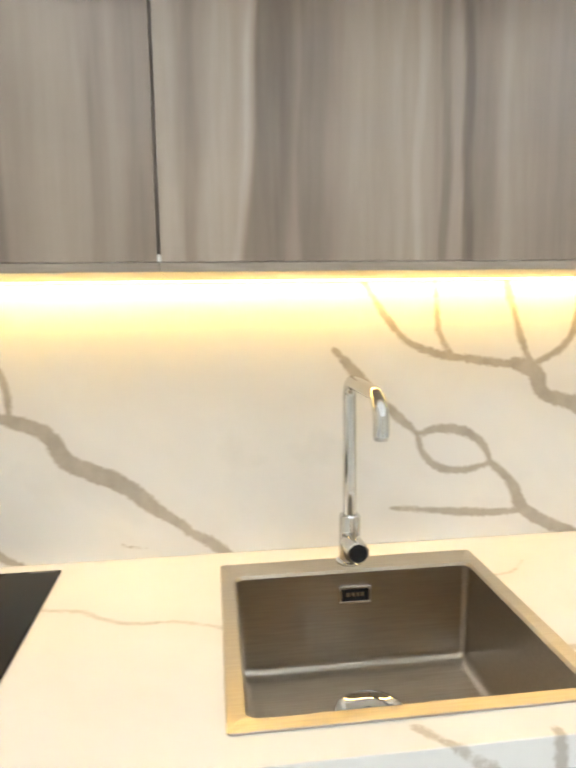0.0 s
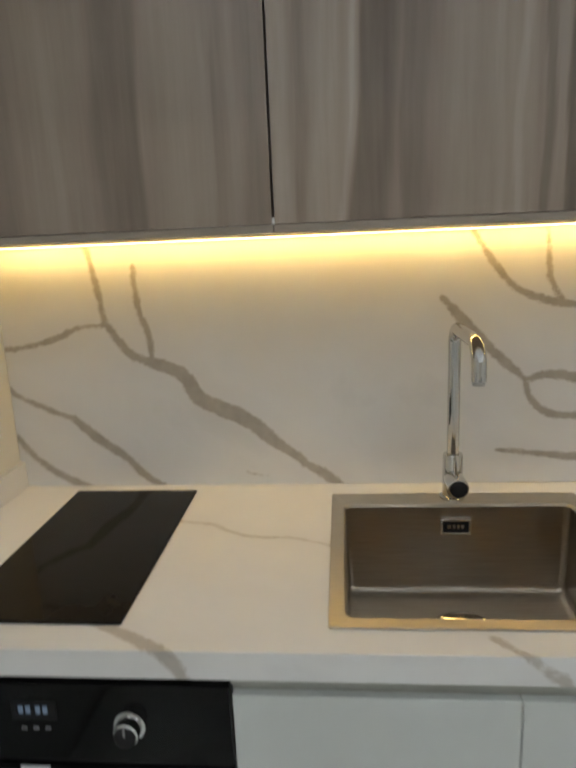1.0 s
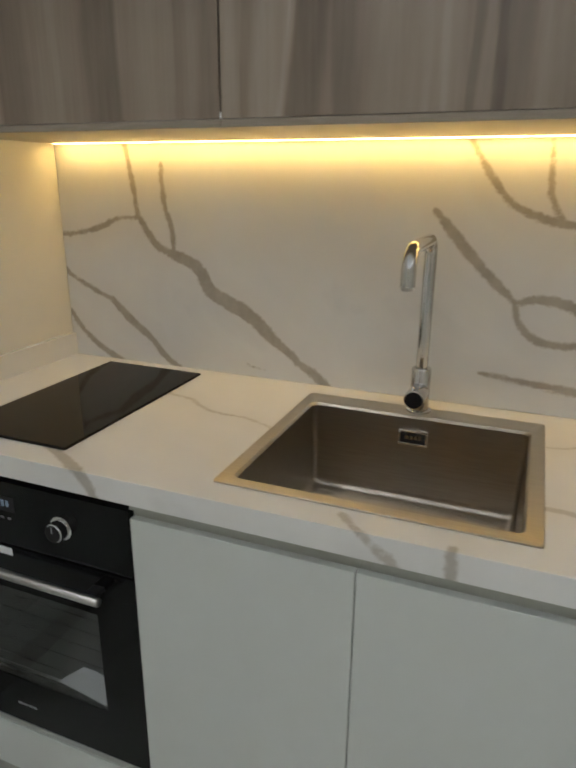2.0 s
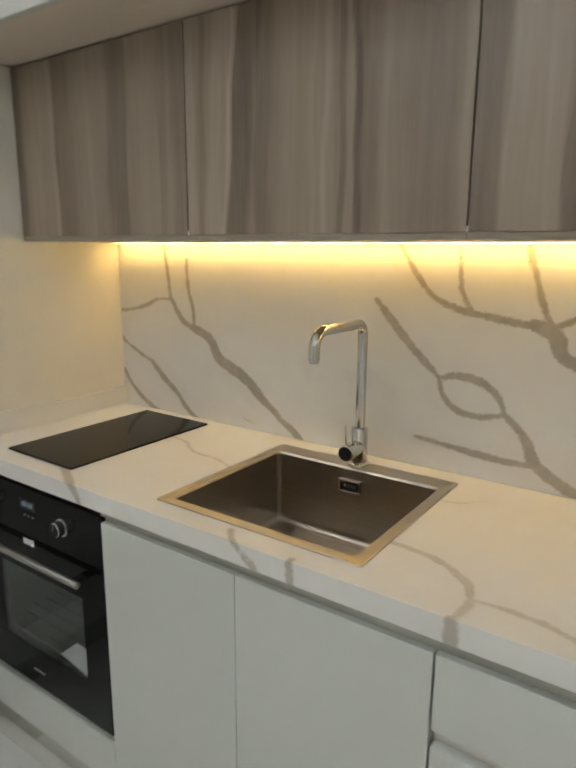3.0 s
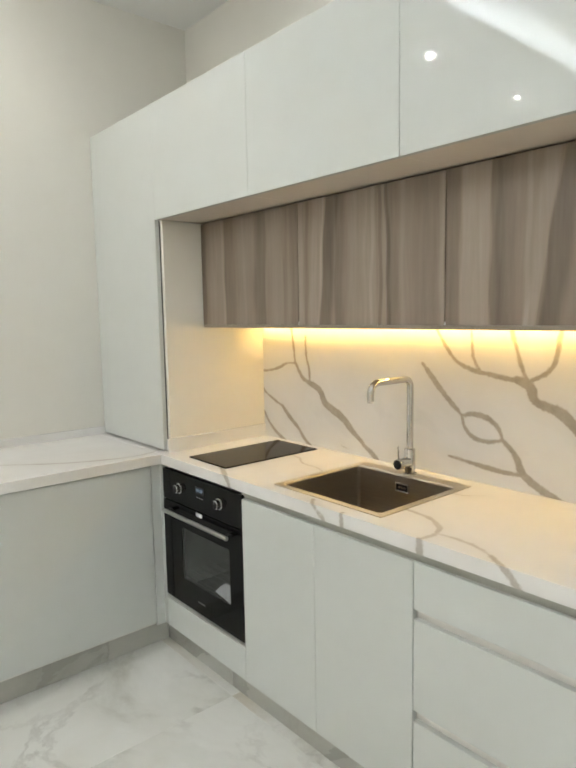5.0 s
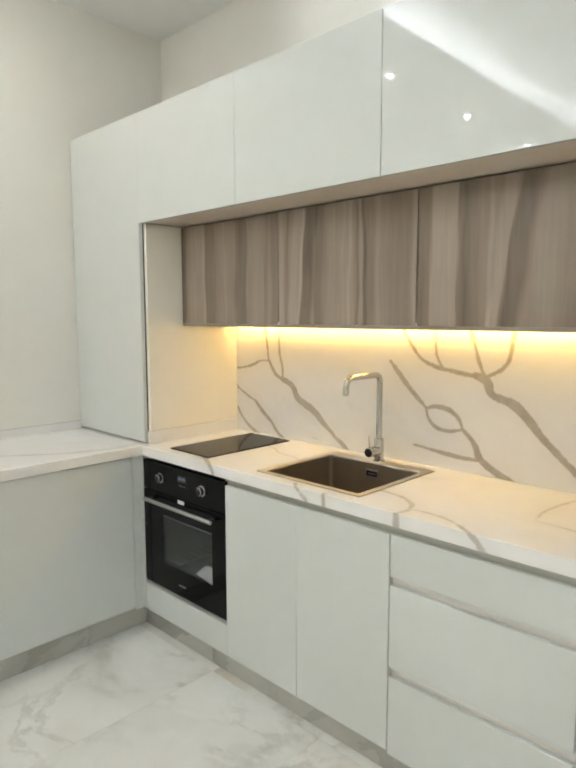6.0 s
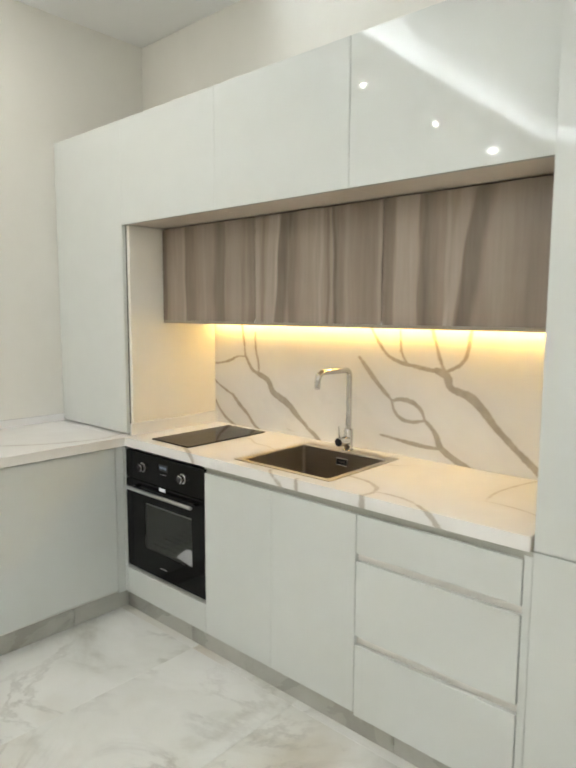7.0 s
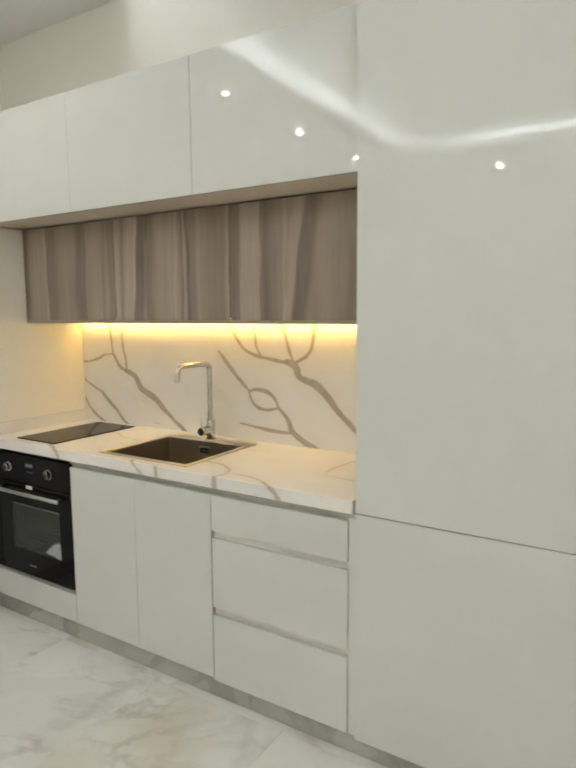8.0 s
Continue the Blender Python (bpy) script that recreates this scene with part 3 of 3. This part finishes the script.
    for x in (0.075, 0.52):
        part("bracket", box(x - 0.012, x + 0.012, f - 0.036, f, 0.660, 0.668, 0.001), M_BLACKPL, bar)
    part("sticker", box(0.272, 0.318, f - 0.0006, f - 0.0001, 0.679, 0.695), M_PAPER, door, "small white paper label")
    word = box(0.268, 0.282, f - 0.0006, f - 0.0001, 0.2985, 0.3045)
    for x in (0.284, 0.297, 0.309):
        box(x, x + 0.010, f - 0.0006, f - 0.0001, 0.2985, 0.3045, into=word)
    part("badge", word, M_INK, door, "small pale maker's mark")
    part("bottom_trim", box(0.0015, 0.596, f - 0.001, f + 0.018, 0.2365, 0.2500, 0.001), M_ALU, ov, "brushed steel trim strip")
    for z in (0.33, 0.565):
        rack = cyl((0.022, f + 0.06, z), (0.574, f + 0.06, z), 0.003, segs=8)
        part("rack_rail", rack, M_ALU, ov)
        for k in range(8):
            y = f + 0.085 + 0.04 * k
            part("rack_rod", cyl((0.022, y, z), (0.574, y, z), 0.0018, segs=8), M_BLACK, ov)

    # A bent white sheet set close behind the window's lower right corner.
    sheet = loft([[(0.372, f + 0.020, 0.379), (0.445, f + 0.016, 0.373), (0.512, f + 0.011, 0.367)], [(0.405, f + 0.022, 0.408), (0.455, f + 0.018, 0.405), (0.512, f + 0.012, 0.403)],
                  [(0.438, f + 0.026, 0.434), (0.470, f + 0.021, 0.440), (0.512, f + 0.014, 0.441)]], ring=False)
    bmesh.ops.solidify(sheet, geom=sheet.faces, thickness=0.003)
    tagged(part("leaflet", sheet, M_PAPER), "folded white sheet just behind the oven window", "leaflet")


oven()


# ---- hob ----
hob = thing("hob", (0.292, -0.29, TOPZ), "narrow black glass two-ring hob set on the worktop", "hob")
part("glass", loft([rounded(HX0, HX1, HY0, HY1, TOPZ + 0.0006, 0.003, 3), rounded(HX0, HX1, HY0, HY1, TOPZ + 0.004, 0.003, 3),
                    rounded(HX0 + 0.0015, HX1 - 0.0015, HY0 + 0.0015, HY1 - 0.0015, TOPZ + 0.0055, 0.003, 3)], True, True), M_HOB, hob)
mark = box(0.375, 0.385, -0.052, -0.049, TOPZ + 0.0056, TOPZ + 0.0059)
for k in range(3):
    box(0.389 + 0.012 * k, 0.398 + 0.012 * k, -0.052, -0.049, TOPZ + 0.0056, TOPZ + 0.0059, into=mark)
part("badge", mark, M_INK, hob, "tiny pale maker's mark")


# ---- sink and tap ----
def sink():
    ob = thing("sink", (0.99, -0.31, 0.70), "square brushed steel single-bowl sink set in the worktop", "sink")
    z = TOPZ + 0.0006
    part("rim", loft([rounded(SX0 + 0.012, SX1 - 0.012, SY0 + 0.012, SY1 - 0.012, z - 0.02, 0.006),
                      rounded(SX0 + 0.010, SX1 - 0.010, SY0 + 0.010, SY1 - 0.010, z, 0.006),
                      rounded(SX0, SX1, SY0, SY1, z, 0.006), rounded(SX0, SX1, SY0, SY1, z + 0.0022, 0.006),
                      rounded(SX0 + 0.001, SX1 - 0.001, SY0 + 0.001, SY1 - 0.001, z + 0.003, 0.006),
                      rounded(BX0 - 0.004, BX1 + 0.004, BY0 - 0.004, BY1 + 0.004, z + 0.003, 0.016),
                      rounded(BX0, BX1, BY0, BY1, z - 0.002, 0.014)]), M_STEELRIM, ob, "flat brushed steel rim", True)
    b = 0.706
    part("bowl", loft([rounded(BX0, BX1, BY0, BY1, z - 0.002, 0.014), rounded(BX0, BX1, BY0, BY1, z - 0.012, 0.014),
                       rounded(BX0 + 0.0001, BX1 - 0.0001, BY0 + 0.0001, BY1 - 0.0001, z - 0.016, 0.014),
                       rounded(BX0 + 0.0029, BX1 - 0.0029, BY0 + 0.0029, BY1 - 0.0029, b + 0.025, 0.014),
                       rounded(BX0 + 0.003, BX1 - 0.003, BY0 + 0.003, BY1 - 0.003, b + 0.020, 0.014),
                       rounded(BX0 + 0.0045, BX1 - 0.0045, BY0 + 0.0045, BY1 - 0.0045, b + 0.012, 0.014),
                       rounded(BX0 + 0.009, BX1 - 0.009, BY0 + 0.009, BY1 - 0.009, b + 0.005, 0.014),
                       rounded(BX0 + 0.016, BX1 - 0.016, BY0 + 0.016, BY1 - 0.016, b + 0.001, 0.014),
                       rounded(BX0 + 0.025, BX1 - 0.025, BY0 + 0.025, BY1 - 0.025, b, 0.014),
                       rounded(BX0 + 0.029, BX1 - 0.029, BY0 + 0.029, BY1 - 0.029, b - 0.0001, 0.014),
                       rounded(0.985 - 0.06, 0.985 + 0.06, -0.27 - 0.06, -0.27 + 0.06, b - 0.002, 0.0599)], False, True), M_STEEL, ob, "deep square bowl", True)
    part("drain", lathe((0.985, -0.27, b), [(0.062, -0.001), (0.062, 0.005), (0.055, 0.008), (0.046, 0.001), (0.036, 0.000), (0.033, 0.007), (0.012, 0.009), (0.010, 0.016), (0.006, 0.017)]),
         M_CHROME, ob, "chrome basket strainer", True)
    oz = 0.857
    frame_bm = box(0.958, 1.020, BY1 - 0.008, BY1 - 0.001, oz + 0.012, oz + 0.017, 0.001)
    box(0.958, 1.020, BY1 - 0.008, BY1 - 0.001, oz - 0.017, oz - 0.012, 0.001, into=frame_bm)
    box(0.958, 0.963, BY1 - 0.008, BY1 - 0.001, oz - 0.012, oz + 0.012, 0.001, into=frame_bm)
    box(1.015, 1.020, BY1 - 0.008, BY1 - 0.001, oz - 0.012, oz + 0.012, 0.001, into=frame_bm)
    over = part("overflow", frame_bm, M_CHROME, ob, "rectangular chrome overflow cover")
    part("slot", box(0.963, 1.015, BY1 - 0.0045, BY1 - 0.0015, oz - 0.012, oz + 0.012), M_BLACKPL, over)
    word = box(0.972, 0.980, BY1 - 0.0056, BY1 - 0.0046, oz - 0.004, oz + 0.004)
    for x in (0.983, 0.992, 1.000):
        box(x, x + 0.006, BY1 - 0.0056, BY1 - 0.0046, oz - 0.004, oz + 0.004, into=word)
    part("plate_mark", word, M_CHROME, over)


sink()


def tap():
    x, y, z = 0.989, -0.088, TOPZ + 0.0036
    ob = thing("kitchen_tap", (x, y, z), "tall chrome mixer tap with a squared swan neck", "tap")
    part("base_ring", lathe((x, y, z), [(0.026, 0.0), (0.026, 0.004), (0.023, 0.006)]), M_CHROME, ob, smooth=True)
    part("body", lathe((x, y, z), [(0.0205, 0.0055), (0.0205, 0.094), (0.019, 0.0965), (0.0125, 0.0968)]), M_CHROME, ob, smooth=True)
    pts = [(x, y, z + 0.09), (x, y, 1.10), (x, y, 1.232)]
    r1, r2, top, yb = 0.030, 0.040, 1.264, -0.308
    for k in range(1, 9):
        a = radians(90 * k / 8)
        pts.append((x, y - r1 * (1 - math.cos(a)), top - r1 + r1 * math.sin(a)))
    pts.append((x, -0.20, top))
    for k in range(9):
        a = radians(90 * k / 8)
        pts.append((x, yb + r2 - r2 * math.sin(a), top - r2 + r2 * math.cos(a)))
    pts.append((x, yb, 1.203))
    part("spout", tube(pts, 0.0126), M_CHROME, ob, "squared chrome swan-neck spout", True)
    part("aerator", cyl((x, yb, 1.196), (x, yb, 1.206), 0.0108, bevel=0.001), M_ALU, ob, smooth=True)
    valve = part("valve", cyl((x, y - 0.012, 0.950), (x, -0.160, 0.950), 0.0205, bevel=0.0015), M_CHROME, ob, "horizontal chrome valve body", True)
    part("cap", cyl((x, -0.1598, 0.950), (x, -0.1625, 0.950), 0.0175, bevel=0.0008), M_BLACKPL, valve, "dark round end cap", True)
    part("lever", cyl((x - 0.004, -0.148, 0.965), (x - 0.006, -0.150, 1.018), 0.0032, 0.0026, 12, 0.0006), M_CHROME, ob, "thin upright chrome lever", True)


tap()


# ---- wooden wall cupboards ----
BANDS = []


def band(x0, x1, tone, soft0=0.01, soft1=0.01, lean=0.0):
    """A lighter or darker band of the laminate, with the softness of its two edges; lean: sideways run per metre of height."""
    BANDS.append((x0, x1, tone, soft0, soft1, lean))


# first door
band(-0.02, 0.035, -0.35, 0.004, 0.02)
band(0.06, 0.185, 0.16, 0.04, 0.006)
band(0.104, 0.122, 0.14, 0.006, 0.008)
band(0.163, 0.180, 0.20, 0.008, 0.005)
band(0.188, 0.260, -0.30, 0.006, 0.06)
band(0.318, 0.332, 0.12, 0.006, 0.01)
band(0.395, 0.470, -0.32, 0.03, 0.012)
band(0.500, 0.575, 0.14, 0.02, 0.01)
band(0.580, 0.600, -0.16, 0.004, 0.02)
band(0.620, 0.664, -0.24, 0.02, 0.002)
# middle door
band(0.664, 0.694, 0.24, 0.003, 0.012)
band(0.705, 0.722, -0.22, 0.004, 0.008)
band(0.732, 0.790, 0.30, 0.02, 0.006, 0.05)
band(0.783, 0.797, 0.22, 0.006, 0.003, 0.08)
band(0.797, 0.856, -0.40, 0.005, 0.03, 0.10)
band(0.862, 0.905, -0.26, 0.006, 0.03, 0.01)
band(0.930, 1.050, 0.14, 0.05, 0.01)
band(0.998, 1.010, 0.14, 0.006, 0.006)
band(1.026, 1.040, 0.18, 0.005, 0.006)
band(1.061, 1.074, -0.34, 0.003, 0.006, -0.02)
band(1.076, 1.091, 0.12, 0.004, 0.004)
band(1.092, 1.106, -0.50, 0.003, 0.010, -0.01)
band(1.104, 1.150, -0.18, 0.005, 0.04)
band(1.152, 1.168, 0.14, 0.006, 0.008)
band(1.190, 1.300, -0.14, 0.05, 0.03)
band(1.303, 1.321, 0.22, 0.012, 0.001)
# last door
band(1.321, 1.372, -0.28, 0.003, 0.008)
band(1.372, 1.468, 0.28, 0.010, 0.005)
band(1.468, 1.535, -0.34, 0.005, 0.045)
band(1.488, 1.500, -0.12, 0.004, 0.006, -0.03)
band(1.571, 1.585, 0.24, 0.006, 0.006, 0.03)
band(1.592, 1.636, 0.24, 0.02, 0.005, 0.12)
band(1.636, 1.702, -0.40, 0.006, 0.035, 0.14)
band(1.725, 1.800, 0.10, 0.03, 0.03)
band(1.840, 1.900, -0.14, 0.03, 0.03)
band(1.930, 2.020, -0.26, 0.03, 0.01)


def toned(me):
    """Stores the laminate's broad bands on a mesh."""
    co = np.array([v.co for v in me.vertices])
    tone = np.full(len(co), 0.42)
    for x0, x1, t, soft0, soft1, lean in BANDS:
        x = co[:, 0] - lean * (co[:, 2] - 1.68) - 0.004 * np.sin(co[:, 2] * 9 + x0 * 40) - 0.0025 * np.sin(co[:, 2] * 23 + x1 * 90)
        rise, fall = np.clip((x - x0) / soft0 + 0.5, 0, 1), np.clip((x1 - x) / soft1 + 0.5, 0, 1)
        tone += 0.68 * t * rise * rise * (3 - 2 * rise) * fall * fall * (3 - 2 * fall)
    me.attributes.new("tone", "FLOAT", "POINT").data.foreach_set("value", tone)


def board(x0, x1, y0, y1, z0, z1, step=0.004):
    """A panel whose front is a fine grid, to carry the bands."""
    nx, nz = max(1, round((x1 - x0) / step)), max(1, round((z1 - z0) / 0.03))
    verts, faces = [], []
    for j in range(nz + 1):
        for i in range(nx + 1):
            verts.append((x0 + (x1 - x0) * i / nx, y0, z0 + (z1 - z0) * j / nz))
    w = nx + 1
    for j in range(nz):
        for i in range(nx):
            faces.append((j * w + i, j * w + i + 1, (j + 1) * w + i + 1, (j + 1) * w + i))
    n = len(verts)
    verts += [(x0, y1, z0), (x1, y1, z0), (x1, y1, z1), (x0, y1, z1)]
    a, b, c, d = 0, nx, nz * w + nx, nz * w
    faces.append((n, n + 3, n + 2, n + 1))
    faces.append([n, n + 1] + [i for i in range(nx, -1, -1)])
    faces.append([n + 2, n + 3] + [nz * w + i for i in range(nx + 1)])
    faces.append([n + 3, n] + [j * w for j in range(nz + 1)])
    faces.append([n + 1, n + 2] + [j * w + nx for j in range(nz, -1, -1)])
    me = bpy.data.meshes.new("board")
    me.from_pydata(verts, [], faces)
    return me


def wood_board(name, parent, *dims):
    me = board(*dims)
    at = root_of(parent)
    toned(me)
    me.transform(Matrix.Translation(-at))
    me.materials.append(M_WOOD)
    ob = new(name, me)
    ob.parent = parent
    return ob


for x0, x1 in ((0.002, 0.664), (0.664, 1.321), (1.321, 1.996)):
    ob = thing("wall_cupboard", ((x0 + x1) / 2, -0.19, WOODB), "grey-brown figured wood laminate wall cupboard", "cupboard", "wooden wall cupboards")
    wood_board("body", ob, x0 + 0.001, x1 - 0.001, WOODF + 0.022, -0.001, WOODB + 0.0135, UPB - 0.003)
    wood_board("door", ob, x0 + 0.002, x1 - 0.002, WOODF, WOODF + 0.019, WOODB + 0.0135, WOODT)
    part("bottom_panel", box(x0 + 0.0003, x1 - 0.0003, WOODF + 0.0015, -0.001, WOODB, WOODB + 0.013, 0.0006), M_TAUPE, ob, "taupe laminate bottom panel")
    # A white block stands in for strip light peeking through the door gap.
    if x0 > 0.1:
        part("light_leak_dot", box(x0 - 0.0035, x0 + 0.0035, WOODF + 0.001, WOODF + 0.006, WOODB + 0.0132, WOODB + 0.024, 0.001), M_CEIL, ob, "tiny white block standing in for light through the door gap")

led = thing("led_strip", (1.0, -0.045, WOODB), "warm yellow strip light under the wooden cupboards", "light")
part("profile", box(0.02, 1.98, -0.034, -0.016, WOODB - 0.0012, WOODB - 0.0002), M_ALU, led)
part("diffuser", box(0.022, 1.978, -0.032, -0.018, WOODB - 0.0022, WOODB - 0.0013), M_LED, led, "glowing warm diffuser")


# ---- white upper cupboards and tall units ----
def upper(x0, x1, d0):
    ob = thing("upper_cupboard", ((x0 + x1) / 2, -0.28, UPB), "white high-gloss handleless upper cupboard", "cupboard", "white upper cupboards")
    part("body", box(x0 + 0.0005, x1 - 0.0005, UPF + 0.021, 0.0, UPB + 0.012, UPT - 0.002), M_LACQUER, ob)
    part("underside", box(x0 + 0.0002, x1 - 0.0002, UPF + 0.0195, 0.0, UPB, UPB + 0.0115, 0.0004), M_BEIGE, ob, "beige laminate underside")
    part("door", box(d0 + 0.0006, x1 - (0.0022 if x1 > 1 else 0.0006), UPF, UPF + 0.019, UPB - 0.001, UPT, 0.0012), M_LACQUER, ob)


for x0, x1 in ((0.0, 0.650), (0.650, 1.324), (1.324, RX)):
    upper(x0, x1, x0 or -0.0215)

tall = thing("corner_cupboard", (-0.33, -0.28, TOPZ), "tall white gloss corner cupboard standing on the worktop", "cupboard")
part("body", box(XL + 0.003, -0.0192, UPF + 0.0238, 0.0, TOPZ + 0.002, UPT - 0.002), M_CARCASS, tall)
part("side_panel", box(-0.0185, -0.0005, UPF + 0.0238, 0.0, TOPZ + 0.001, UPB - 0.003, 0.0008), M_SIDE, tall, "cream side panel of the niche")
part("door", box(XL + 0.004, -0.0215, UPF, UPF + 0.019, TOPZ + 0.009, UPT, 0.0012), M_LACQUER, tall)
# Dark strip laid in the gap; its colour stands for the shade there.
part("gap_shade_strip", box(-0.030, -0.0188, UPF + 0.0192, UPF + 0.0236, TOPZ + 0.004, UPB - 0.004), M_GAPSHADE, tall, "dark strip standing in for the shade behind the door edge")

fridge = thing("tall_cupboard", (2.37, -0.3, 0.09), "tall white high-gloss cupboard with two handleless doors", "cupboard")
part("body", box(RX, 2.755, -0.578, 0.0, 0.098, UPT - 0.002), M_LACQUER, fridge)
part("door", box(RX + 0.002, 2.753, -0.600, -0.580, 0.862, UPT, 0.0015), M_LACQUER, fridge)
part("door", box(RX + 0.002, 2.753, -0.600, -0.580, 0.085, 0.8588, 0.0015), M_LACQUER, fridge)


# ---- return run of base cupboards ----
def return_unit(y0, y1):
    ob = thing("return_cupboard", (-0.3, (y0 + y1) / 2, 0.1), "white gloss base cupboard of the return run", "cupboard", "base cupboards")
    part("body", box(XL + 0.005, LX - 0.020, y0 + 0.0005, y1 - 0.0005, 0.1, 0.84), M_CARCASS, ob)
    part("door", box(LX - 0.019, LX, y0 + 0.0015, y1 - 0.0015, 0.115, 0.846, 0.0012), M_LACQUER, ob)


return_unit(-1.33, -0.637)
return_unit(-2.03, -1.33)

# ---- floor ----
floor = tagged(part("floor", box(XL, XR, YF, YB, -0.12, -0.006), M_GROUT), "white marble-look tiled floor", "floor", kind="structure")
tile_cache = {}
ty = [-0.60 - 1.2 * k for k in range(-1, 6)]
tx = [0.513 + 0.6 * k for k in range(-3, 8)]
for i in range(len(tx) - 1):
    for j in range(len(ty) - 1):
        x0, x1 = max(tx[i], XL) + 0.0004, min(tx[i + 1], XR) - 0.0004
        y1, y0 = min(ty[j], YB) - 0.0004, max(ty[j + 1], YF) + 0.0004
        if x1 - x0 < 0.02 or y1 - y0 < 0.02:
            continue
        key = (round(x1 - x0, 3), round(y1 - y0, 3))
        if key not in tile_cache:
            w, d = key[0] / 2, key[1] / 2
            bm = box(-w, w, -d, d, -0.006, 0.0, 0.0005)
            me = bpy.data.meshes.new("tile")
            bm.to_mesh(me)
            bm.free()
            me.materials.append(M_FLOOR)
            tile_cache[key] = me
        t = new("tile", tile_cache[key])
        t.location, t.parent = ((x0 + x1) / 2, (y0 + y1) / 2, 0), floor
